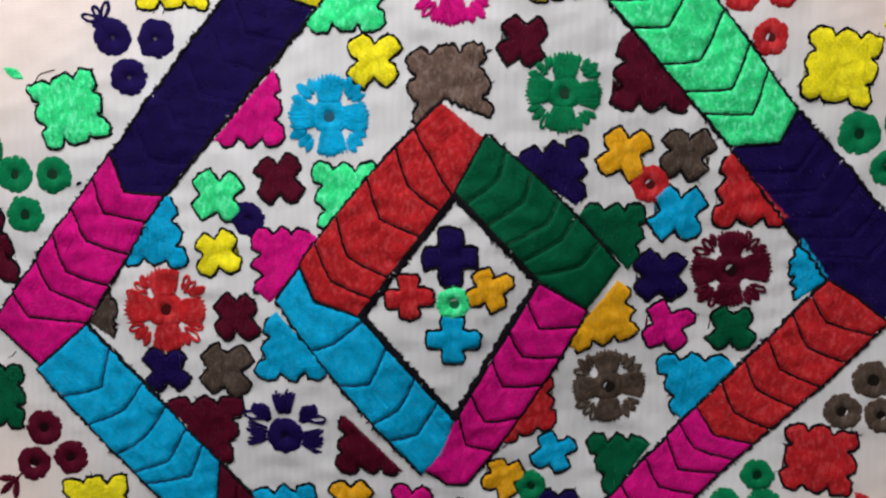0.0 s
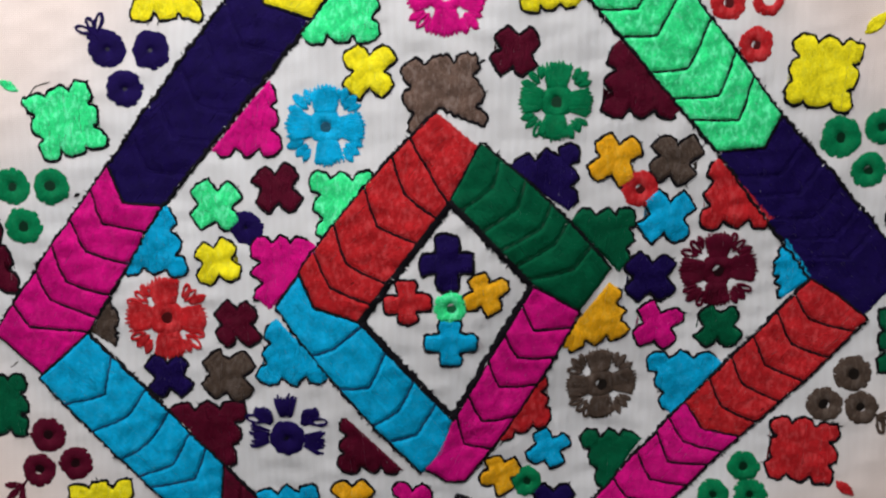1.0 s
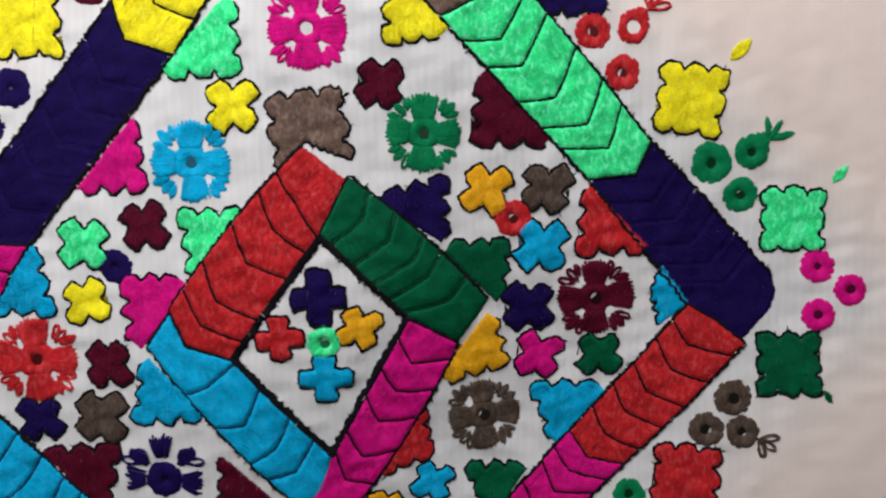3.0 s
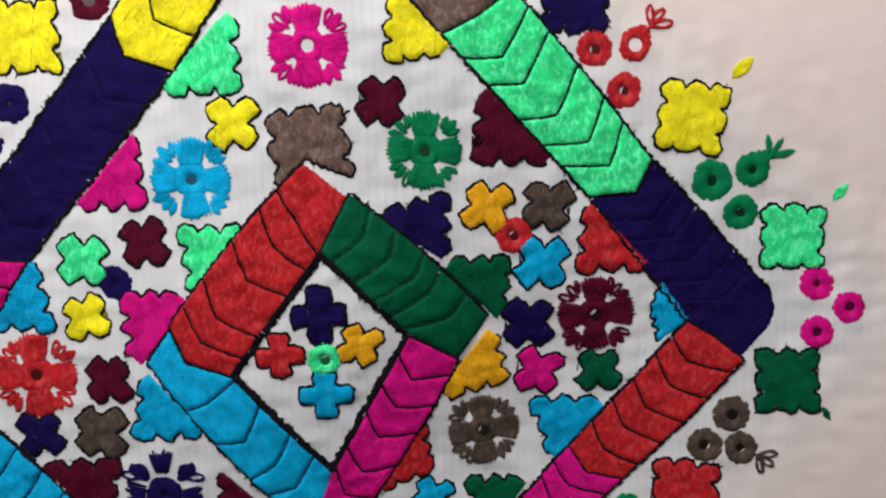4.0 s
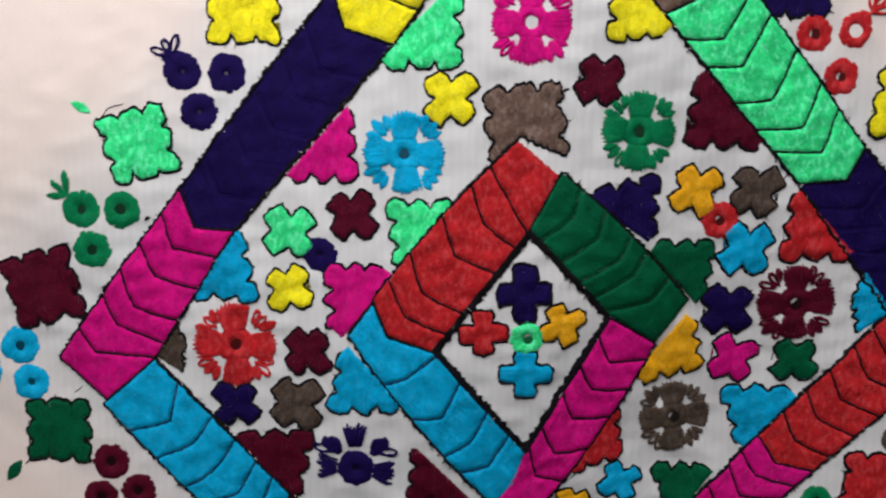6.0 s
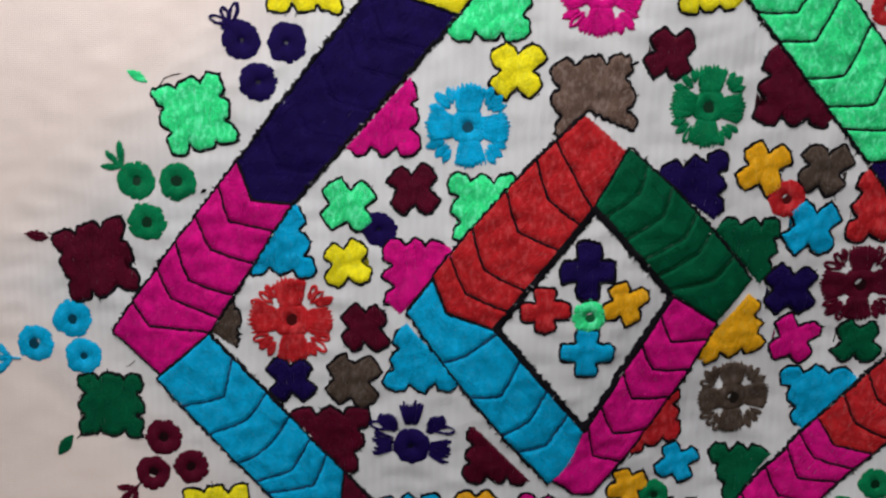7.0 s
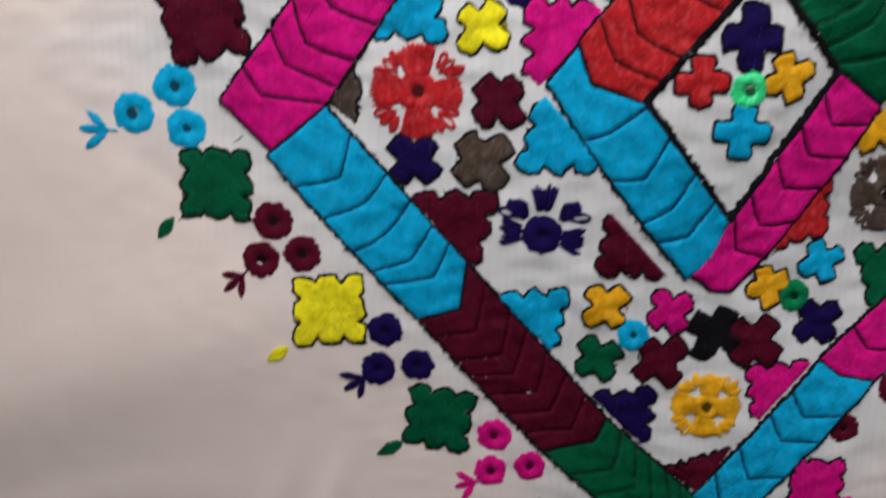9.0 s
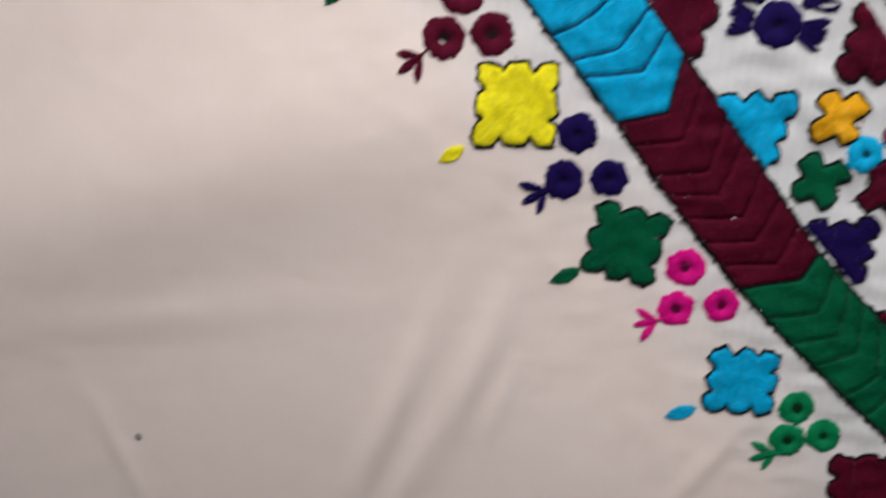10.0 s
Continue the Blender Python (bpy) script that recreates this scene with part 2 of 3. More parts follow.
def satin(poly, angle, rng, pitch=0.62, rise=0.7, shoulder=2.6, step=1.6):
    """Rows of raised thread that fill an outline (mm); the threads lie along angle, in degrees."""
    poly = np.asarray(poly, float)
    c, s = math.cos(radians(angle)), math.sin(radians(angle))
    rot = np.array([[c, s], [-s, c]])
    p = poly @ rot.T
    q = np.roll(p, -1, axis=0)
    rows = []
    y = p[:, 1].min() + pitch * 0.5
    while y < p[:, 1].max():
        cut = (p[:, 1] <= y) != (q[:, 1] <= y)
        xs = np.sort(p[cut, 0] + (y - p[cut, 1]) / (q[cut, 1] - p[cut, 1]) * (q[cut, 0] - p[cut, 0]))
        for x0, x1 in zip(xs[::2], xs[1::2]):
            if x1 - x0 > 0.4:
                x0, x1 = x0 - rng.uniform(-0.3, 0.55), x1 + rng.uniform(-0.3, 0.55)
                n = max(3, int((x1 - x0) / step) + 2)
                rows.append((np.linspace(x0, x1, n), y + rng.uniform(-0.1, 0.1), rng.uniform(-0.08, 0.12)))
        y += pitch
    verts, faces, k = [], [], 0
    flat, lift, edge = [], [], []
    for xs, y, dz in rows:
        n = len(xs)
        wob = rng.uniform(-0.17, 0.17, n)
        for j in range(n):
            for m, off in enumerate((-0.62, 0.0, 0.62)):
                flat.append((xs[j], y + off * pitch + wob[j] * 0.6))
                lift.append(dz + wob[j] * 0.4 + (0.26 if m == 1 else -0.05))
                edge.append(j in (0, n - 1))
        for j in range(n - 1):
            a = k + 3 * j
            faces += [(a, a + 3, a + 4, a + 1), (a + 1, a + 4, a + 5, a + 2)]
        if k:
            # the thread passes under the cloth to the next stitch
            faces.append((last, last + 1, k + 1, k))
        last = k
        k += 3 * n
    if not flat:
        return [], []
    flat, lift, edge = np.array(flat), np.array(lift), np.array(edge)
    d = np.minimum(gap_to(p, flat) / shoulder, 1)
    z = rise * np.sqrt(np.maximum(1 - (1 - d) ** 2, 0)) + lift + 0.15
    z[edge] = -0.25
    w = flat @ rot
    z = z * MM + relief(w[:, 0] * MM, w[:, 1] * MM)
    return np.c_[w * MM, z].tolist(), [f[::-1] for f in faces]


def cord(points, rng, width=1.7, rise=0.9, closed=True, wander=0.28, base=0.5):
    """A couched or back-stitched line of thread along points (mm)."""
    p = np.asarray(points, float)
    if closed:
        p = resample(p, 1.3)
    else:
        seg = np.hypot(*np.diff(p, axis=0).T)
        s = np.r_[0, np.cumsum(seg)]
        n = max(3, int(s[-1] / 1.3))
        at = np.linspace(0, s[-1], n)
        p = np.c_[np.interp(at, s, p[:, 0]), np.interp(at, s, p[:, 1])]
    tang = (np.roll(p, -1, axis=0) - np.roll(p, 1, axis=0)) if closed else np.gradient(p, axis=0)
    tang /= np.maximum(np.hypot(*tang.T), 1e-9)[:, None]
    nor = np.c_[-tang[:, 1], tang[:, 0]]
    n = len(p)
    p = p + nor * rng.uniform(-wander, wander, (n, 1))
    half = width / 2 * (rng.uniform(0.55, 1.25, n) if width < 4 else rng.uniform(0.82, 1.08, n))
    high = rise * rng.uniform(0.8, 1.15, n)
    if not closed:
        half[[0, -1]] *= 0.4
    ring = ((-1, -0.5), (-0.6, 0.75), (0, 1.0), (0.6, 0.75), (1, -0.5))
    verts = []
    for j in range(n):
        for a, h in ring:
            w = p[j] + nor[j] * half[j] * a
            verts.append((w[0], w[1], base + high[j] * h))
    v = np.array(verts)
    v[:, 2] = v[:, 2] * MM + relief(v[:, 0] * MM, v[:, 1] * MM)
    v[:, :2] *= MM
    faces = []
    for j in range(n if closed else n - 1):
        a, b = 5 * j, 5 * ((j + 1) % n)
        faces += [(a + m, a + m + 1, b + m + 1, b + m) for m in range(4)]
    return v.tolist(), [f[::-1] for f in faces]


def spokes(x, y, inner, outer, count, rng, rise=1.2, start=0.0, sweep=360.0, ragged=0.06, tail=None):
    """Buttonhole stitches round a centre (mm): raised threads from inner to outer radius."""
    verts, faces = [], []
    for i in range(count):
        a = radians(start + sweep * (i + 0.5) / count) + rng.uniform(-0.02, 0.02)
        wide = radians(sweep / count) * 0.8
        r0, r1 = inner * rng.uniform(0.94, 1.06), outer * (1 + rng.uniform(-ragged, ragged))
        if tail is not None:
            off = (math.degrees(a) - tail + 180) % 360 - 180
            r1 *= 1 + 0.34 * math.exp(-((off / 24) ** 2))
        k = len(verts)
        for t, h in ((0, -0.1), (0.18, 0.65), (0.5, 1.0), (0.85, 0.75), (1, -0.2)):
            r = r0 + (r1 - r0) * t
            for side, up in ((-1, 0.0), (0, 0.42), (1, 0.0)):
                b = a + side * wide
                verts.append((x + r * math.cos(b), y + r * math.sin(b), rise * h + up + rng.uniform(-0.04, 0.04)))
        for j in range(4):
            q = k + 3 * j
            faces += [(q, q + 3, q + 4, q + 1), (q + 1, q + 4, q + 5, q + 2)]
        if i:
            faces.append((k - 13, k, k + 1))
    v = np.array(verts)
    v[:, 2] = v[:, 2] * MM + relief(v[:, 0] * MM, v[:, 1] * MM)
    v[:, :2] *= MM
    return v.tolist(), faces


def disc(x, y, r, z, rng):
    """A small cut mirror, slightly tilted (mm)."""
    tx, ty = rng.uniform(-0.05, 0.05, 2)
    verts = [(x * MM, y * MM, z * MM + float(relief(x * MM, y * MM)))]
    for i in range(12):
        a = i * math.tau / 12
        q = r * (1 + rng.uniform(-0.08, 0.08))
        dx, dy = q * math.cos(a), q * math.sin(a)
        verts.append(((x + dx) * MM, (y + dy) * MM, (z + dx * tx + dy * ty) * MM + verts[0][2] - z * MM))
    return verts, [(0, 1 + i, 1 + (i + 1) % 12) for i in range(12)]


def turn(points, angle, x, y, size):
    c, s = math.cos(radians(angle)), math.sin(radians(angle))
    p = np.asarray(points, float) * size
    return np.c_[x + p[:, 0] * c - p[:, 1] * s, y + p[:, 0] * s + p[:, 1] * c]


COUNT = [0]


def dice():
    COUNT[0] += 1
    return np.random.default_rng(100 + COUNT[0])


def spikes(poly, rng, every):
    """Small stitch ends that overshoot the outline's tips."""
    mid = poly.mean(axis=0)
    out = []
    for p in poly[::every]:
        if rng.random() < 0.6:
            way = (p - mid) / max(np.hypot(*(p - mid)), 1e-6)
            way = way + rng.uniform(-0.7, 0.7, 2)
            out.append(cord([p - way * 0.9, p + way * rng.uniform(0.7, 1.9)], rng, 0.75, 0.3, False, 0.1, 0.3))
    return out


# ---- kinds of stitched motif (places and sizes in mm) ----
def padded(name, colour, x, y, poly, angle, label, category, group, line=2.0, tips=None, legs=None):
    rng = dice()
    ob = thing(name, x, y, label, category, group)
    poly = np.asarray(poly) + rng.uniform(-0.75, 0.75, (len(poly), 2))
    part("fill", satin(poly, angle, rng), THREAD[colour], ob)
    if line:
        edge = poly[:legs] if legs else resample(poly, 1.0)
        pieces = [cord(edge, rng, line, 0.45, not legs, 0.34, 0.35)]
        if tips is not None:
            pieces += spikes(poly[tips], rng, 1)
        part("outline", join(*pieces), THREAD["black"], ob, "black back-stitched outline")
    return ob


def cross(colour, x, y, size, angle, arm=0.40):
    """Four blunt lobes; size across the box that holds it."""
    rng = dice()
    tilt = radians(angle % 90)
    reach = 0.92 * size / 2 / (0.96 * max(math.cos(tilt), math.sin(tilt)) + arm * 0.5 * min(math.cos(tilt), math.sin(tilt)))
    pts = []
    for k in range(4):
        a = k * math.pi / 2
        r = rng.uniform(0.92, 1.08)
        w = arm * rng.uniform(0.9, 1.1)
        for u, v in ((arm * 1.0, -arm * 1.0), (r * 0.66, -w * 1.03), (r * 0.97, -w * rng.uniform(0.82, 1.12)), (r * 1.04, w * rng.uniform(-0.5, 0.5)), (r * 0.97, w * rng.uniform(0.82, 1.12)), (r * 0.66, w * 1.03)):
            pts.append((u * math.cos(a) - v * math.sin(a), u * math.sin(a) + v * math.cos(a)))
    line = 0 if colour == "black" else 1.75
    return padded("embroidered_cross", colour, x, y, turn(pts, angle, x, y, reach), 90 + rng.uniform(-8, 8),
                  f"{COLOURS[colour][1]} satin-stitched cross with four blunt lobes on cotton", "cross motif", "small crosses", line, slice(0, None, 3))


SIDE = (
    (0.96, 0.96), (1.02, 0.80), (1.0, 0.56), (0.92, 0.43), (0.79, 0.36), (0.94, 0.27), (1.02, 0.05),
    (0.99, -0.18), (0.92, -0.29), (0.78, -0.37), (0.94, -0.46), (1.0, -0.60), (1.02, -0.80), (0.96, -0.94),
)


def star(colour, x, y, size, angle, notch=False):
    """A square with a lobe at each corner and on each side."""
    rng = dice()
    pts = []
    for k in range(4):
        a = -k * math.pi / 2
        stretch = rng.uniform(0.94, 1.03)
        for j, (u, v) in enumerate(SIDE):
            f = rng.uniform(0.96, 1.04) * (stretch if j in (0, 1, 13) else 1.0)
            pts.append(((u * math.cos(a) - v * math.sin(a)) * f, (u * math.sin(a) + v * math.cos(a)) * f))
    poly = turn(pts, angle, x, y, size / 2.12)
    if notch:
        # the diamond's tip cuts into the lower side
        apex = x - 0.07 * size
        poly = np.array([(px, max(py, y - 0.15 * size - (0.95 if px < apex else 0.42) * abs(px - apex)) if py < y else py) for px, py in resample(poly, 1.5)])
    return padded("embroidered_star", colour, x, y, poly, 90 + rng.uniform(-6, 6),
                  f"{COLOURS[colour][1]} padded star square with scalloped sides and black outline", "star motif", "star squares", 1.85, slice(0, None, 3))


def half_star(colour, corner, first, second, tip=None, reach=0.0):
    """A triangle with stepped legs and a straight long side that runs along a band."""
    rng = dice()
    c, a, b = (np.array(p, float) for p in (corner, first, second))
    pts = []
    for p, q, back in ((a, c, b), (c, b, a)):
        out = np.array([(q - p)[1], -(q - p)[0]])
        out /= np.hypot(*out)
        if np.dot(out, back - p) > 0:
            out = -out
        leg = np.hypot(*(q - p))
        deep = leg * 0.085
        for t, d in ((0.0, 0.1), (0.10, 0.7), (0.26, 0.75), (0.33, -0.8), (0.41, 0.2), (0.53, 0.95), (0.61, 0.1), (0.69, -0.8), (0.75, 0.6), (0.93, 0.85)):
            pts.append(p + (q - p) * t + out * d * deep * rng.uniform(0.8, 1.15))
    if tip is None:
        out = np.array([(a - b)[1], -(a - b)[0]]) / np.hypot(*(a - b))
        reach = reach or 2.6
        out *= -reach if np.dot(out, c - a) > 0 else reach
        pts += [b, b + out, a + out]
    else:
        pts += [b, np.array(tip, float)]
    mid = (c + a + b) / 3
    return padded("embroidered_half_star", colour, mid[0], mid[1], pts, 90 + rng.uniform(-8, 8),
                  f"{COLOURS[colour][1]} half star with stepped edges stitched against a band", "half star motif", "half stars along the bands", 1.7, slice(1, 20, 3), 21)


def mirror_ring(colour, x, y, size, hole=0.0, tail=None, mirror=True):
    rng = dice()
    ob = thing("mirror_ring", x, y, f"{COLOURS[colour][1]} buttonhole-stitched ring round a " + ("tiny mirror" if mirror else "bare hole that lost its mirror"), "mirror ring", "mirror rings")
    r = size / 2
    hole = r * (hole or (rng.uniform(0.08, 0.13) if colour == "navy" else rng.uniform(0.17, 0.27)))
    part("ring", spokes(x, y, hole, r, int(24 + r * 0.6), rng, 0.65, ragged=0.085, tail=tail), THREAD[colour], ob)
    if mirror:
        part("mirror", disc(x, y, hole * 1.3, 0.3, rng), MIRRORS[colour], ob, "tiny round mirror")
    return ob


def loop(x, y, length, angle, rng, wide=0.30):
    """One detached chain stitch, a teardrop of thread."""
    pts = [(0, 0), (0.3, wide * 0.6), (0.65, wide), (0.92, wide * 0.55), (1.0, 0), (0.92, -wide * 0.55), (0.65, -wide), (0.3, -wide * 0.6)]
    pts = np.array(pts) * (1, 0.75)
    return join(cord(turn(pts, angle, x, y, length), rng, 1.8, 0.6, True, 0.15))


def petal_leaf(x, y, length, angle, rng, wide=0.15):
    """A slim leaf of close thread."""
    pts = [(0, wide * 0.35), (0.3, wide * 0.8), (0.65, wide), (0.9, wide * 0.6), (1.02, 0), (0.9, -wide * 0.6), (0.65, -wide), (0.3, -wide * 0.8), (0, -wide * 0.35)]
    return satin(turn(pts, angle, x, y, length), angle, rng, 0.55, 0.65, 1.4, 1.3)


def fan(x, y, r, angle, rng):
    """A petal that widens outwards to a toothed edge, stitched from the ring out."""
    pts = [(0.28, 0.22), (0.44, 0.29), (0.60, 0.33), (0.74, 0.37)]
    for k in range(8):
        v = 0.345 - 0.0985 * k
        far = 0.99 - 0.9 * v * v
        pts += [(far * rng.uniform(0.97, 1.04), v + 0.015), (far - 0.07, v - 0.045)]
    pts += [(0.74, -0.37), (0.60, -0.33), (0.44, -0.29), (0.28, -0.22)]
    return satin(turn(pts, angle, x, y, r), angle + rng.uniform(-8, 8), rng, 0.6, 0.8, 2.2, 1.3)


def rosette(colour, x, y, size, half=False, mirror=True):
    """A ring with a mirror, four fans and a spray of leaves between each two; half: the lower fan was never worked."""
    rng = dice()
    ob = thing("mirror_rosette", x, y, f"{COLOURS[colour][1]} stitched rosette with fan petals round a " + ("mirror" if mirror else "pale cloth centre standing in for a bright mirror"), "rosette", "rosettes")
    r = size / 2
    part("ring", spokes(x, y, r * ((0.05 if half else 0.12) if mirror else 0.15), r * (0.50 if half else 0.41), 30, rng, 0.8), THREAD[colour], ob)
    if mirror:
        part("mirror", disc(x, y, r * 0.16, 0.3, rng), MIRRORS[colour], ob, "tiny round mirror")
    if half:
        # a fan above and one on each side; leaves and loops only between the upper ones
        for lean, sweep, near, far in ((-9, 44, 0.5, 1.02), (92, 32, 0.62, 1.2), (178, 42, 0.52, 1.02)):
            part("petal", spokes(x, y, r * near, r * far, 17, rng, 0.8, lean - sweep / 2, sweep, 0.09), THREAD[colour], ob)
        for side in (-1, 1):
            for spot, out, way, long, open_loop in ((38, 0.74, 8, 0.56, True), (40, 0.56, 52, 0.58, False), (34, 0.86, 70, 0.42, False)):
                b = radians(90 + side * (90 - spot))
                lean = 90 + side * (90 - way) + rng.uniform(-8, 8)
                px, py = x + r * out * math.cos(b), y + r * out * math.sin(b)
                if open_loop:
                    part("leaf_loop", loop(px, py, r * long, lean, rng, 0.26), THREAD[colour], ob)
                else:
                    part("leaf", petal_leaf(px, py, r * long, lean, rng, 0.38), THREAD[colour], ob)
        return ob
    loops = 0.5 if colour in ("red", "maroon", "magenta", "umber") else 0.1
    for k in range(4):
        a = 90 * k + rng.uniform(-6, 6)
        part("petal", fan(x, y, r * rng.uniform(0.95, 1.02), a, rng), THREAD[colour], ob)
        for d in (-1, 0, 1):
            b = radians(a + 45 + d * 9)
            start = 0.62 if d else 0.58
            px, py = x + r * start * math.cos(b), y + r * start * math.sin(b)
            long = r * (rng.uniform(0.36, 0.46) if d else rng.uniform(0.40, 0.52))
            way = a + 45 + d * rng.uniform(18, 32)
            if rng.random() < loops:
                part("leaf_loop", loop(px, py, long * 0.9, way, rng, 0.24), THREAD[colour], ob)
            else:
                part("leaf", petal_leaf(px, py, long, way, rng, 0.24), THREAD[colour], ob)
    return ob


def sprig(colour, x, y, size, angle, loops=False):
    rng = dice()
    ob = thing("leaf_sprig", x, y, f"{COLOURS[colour][1]} three-leaf sprig in chain stitch", "sprig", "sprigs")
    c, s = math.cos(radians(angle)), math.sin(radians(angle))
    bx, by = x - c * size * 0.5, y - s * size * 0.5
    part("stem", cord([(bx - c, by - s), (x, y)], rng, 1.4, 0.8, False), THREAD[colour], ob)
    for d in (-42, 0, 42):
        base = (bx + c * size * 0.2, by + s * size * 0.2, size * rng.uniform(0.62, 0.8), angle + d, rng)
        if loops:
            part("leaf_loop", loop(*base, 0.22), THREAD[colour], ob)
        else:
            part("leaf", petal_leaf(*base), THREAD[colour], ob)
    return ob


def leaf(colour, x, y, size, angle):
    rng = dice()
    ob = thing("stitched_leaf", x, y, f"small {COLOURS[colour][1]} satin-stitched leaf at a star's tip", "leaf", "single leaves")
    pts = turn([(-0.5, 0), (-0.3, 0.15), (0, 0.22), (0.28, 0.14), (0.5, 0), (0.28, -0.14), (0, -0.22), (-0.3, -0.15)], angle, x, y, size)
    part("fill", satin(pts, angle, rng, 0.6, 0.6, 1.6, 1.4), THREAD[colour], ob)
    return ob


def band(colour, rows, start, end, inner=2.6, bow=1.0, tip=False):
    """A stretch of chevron band between two end lines, each given from the outer edge to the inner.
    rows: the number of panels, or each chevron as its fractions along the outer edge and along the middle, how far its
    point lies towards the outer edge, in mm, and its fraction along the inner edge."""
    rng = dice()
    start, end = np.array(start, float), np.array(end, float)
    for row in (start, end):
        across = (row[0] - row[-1]) / np.hypot(*(row[0] - row[-1]))
        row[0] += across * 2.8
        row[-1] -= across * 0.8
    mid = (start.mean(axis=0) + end.mean(axis=0)) / 2
    words = COLOURS[colour][1]
    ob = thing("chevron_band", mid[0], mid[1], f"{words} satin-stitched band of chevron panels edged in black", "embroidered band", "diamond bands")
    way = end.mean(axis=0) - start.mean(axis=0)
    angle = math.degrees(math.atan2(way[1], way[0]))
    # chevrons point down the cloth
    sign = -1 if way[1] > 0 else 1
    if isinstance(rows, int):
        deep = 0.34 * np.hypot(*(start[0] - start[-1])) / np.hypot(*way) * sign
        free = [k / rows + rng.uniform(-0.025, 0.025) for k in range(1, rows)]
        rows = [(t, t + deep * rng.uniform(0.9, 1.1), rng.uniform(-1.5, 2.0), t) for t in free]
    root, axis = (start[0] + start[-1]) / 2, (end[0] + end[-1] - start[0] - start[-1]) / 2
    normal = np.array([-axis[1], axis[0]]) / np.hypot(*axis)
    normal = normal if np.dot(normal, start[0] - start[-1]) > 0 else -normal
    lines = [start]
    for outer, point, across, within in rows:
        a, b = start[0] + (end[0] - start[0]) * outer, start[-1] + (end[-1] - start[-1]) * within
        # the pull of the stitches bows the outer edge a little
        a = a + (a - b) / np.hypot(*(a - b)) * bow * 4 * outer * (1 - outer)
        m = root + axis * point + normal * across
        soft = axis / np.hypot(*axis) * sign * rng.uniform(0.1, 0.7)
        lines.append(np.array([a, a * 0.42 + m * 0.58 + soft, m - soft * 0.3, m * 0.55 + b * 0.45 + soft, b]))
    lines.append(end)
    lap = axis / np.hypot(*axis) * 0.45
    for k in range(len(lines) - 1):
        poly = np.vstack([lines[k] - lap, (lines[k + 1] + lap)[::-1]])
        panel = part("panel", satin(poly, angle + rng.uniform(-6, 6), rng, 0.66, 0.55 if colour == "navy" else 1.6, 0.7 if colour == "navy" else 3.4, 1.7), THREAD[colour], ob)
        # the blue and green lines draw the shade between puffed panels
        dark = {"navy": "navy", "cyan": "deep_blue", "green": "dark_green", "maroon": "maroon"}.get(colour, "black") if k else "black"
        part("chevron_line", cord(lines[k], rng, 1.9 if dark == "black" else 1.6, 0.5, False, 0.35, 0.3 if dark == colour else 1.0), THREAD[dark], panel, f"{COLOURS[dark][1]} stitched line")
    if tip:
        part("end_line", cord(end[:-1], rng, 2.4, 0.7, False, 0.4, 0.6), THREAD["black"], ob, "black stitched end")
    for side, w in ((0, 2.5), (-1, inner)):
        run = np.array([row[side] for row in lines])
        pieces = [cord(run, rng, w, 0.7, False, min(0.3 + 0.14 * w, 0.75), 0.7)]
        # loose stitch ends stand out across the border
        for k in range(int(np.hypot(*np.diff(run, axis=0).T).sum() / 3.2)):
            leg = rng.integers(0, len(run) - 1)
            m = run[leg] + (run[leg + 1] - run[leg]) * rng.random()
            out = normal * rng.choice((-1, 1)) * (w * 0.5 + rng.uniform(0.1, 1.0)) + rng.uniform(-0.9, 0.9, 2)
            pieces.append(cord([m, m + out], rng, 0.7, 0.35, False, 0.1, 0.5))
        part("border_line", join(*pieces), THREAD["black"], ob, "black stitched border")
    # ivory bits, added for white cloth glimpsed in gaps and for pale stitches
    bits = []
    for k in range({"red": 14, "maroon": 18, "navy": 8}.get(colour, 5)):
        edge = rng.choice((0, -1))
        m = start[edge] + (end[edge] - start[edge]) * rng.random() + rng.uniform(-0.8, 0.8, 2)
        w = rng.uniform(-1, 1, 2) * rng.choice((0.7, 1.0, 1.5))
        if colour == "maroon" and rng.random() < 0.5:
            # some lie along the chevrons, as pale stitches
            row = lines[rng.integers(1, len(lines) - 1)]
            m = row[2] + (row[rng.choice((0, -1))] - row[2]) * rng.random() + rng.uniform(-1.5, 1.5, 2)
        bits.append(cord([m - w, m + w], rng, 0.45, 0.4, False, 0.1, 1.1))
    tagged(part("stray_threads", join(*bits), THREAD["ivory"], ob, "short ivory thread ends"), kind="stuff")
    return ob


# ---- room ----
def box_mesh(name, lo, hi, material):
    bm = bmesh.new()
    bmesh.ops.create_cube(bm, size=1.0)
    for v in bm.verts:
        v.co = Vector([lo[i] + (v.co[i] + 0.5) * (hi[i] - lo[i]) for i in range(3)])
    me = bpy.data.meshes.new(name)
    bm.to_mesh(me)
    bm.free()
    me.materials.append(material)
    return new(name, me)


# unseen room, added to close the place; its dark plaster keeps bounce low
tagged(box_mesh("floor", (-2, -2, -0.2), (2, 0.65, -0.08), FLOOR), "plain dull floor under the cloth", "floor", kind="structure")
tagged(box_mesh("ceiling", (-2.1, -2.1, 2.6), (2.1, 0.65, 2.7), PLASTER), "plain painted ceiling", "ceiling", kind="structure")
tagged(box_mesh("wall_south", (-2, -2.1, -0.2), (2, -2, 2.6), PLASTER), "plain painted wall", "wall", kind="structure")
tagged(box_mesh("wall_west", (-2.1, -2.1, -0.2), (-2, 0.65, 2.6), PLASTER), "plain painted wall", "wall", kind="structure")
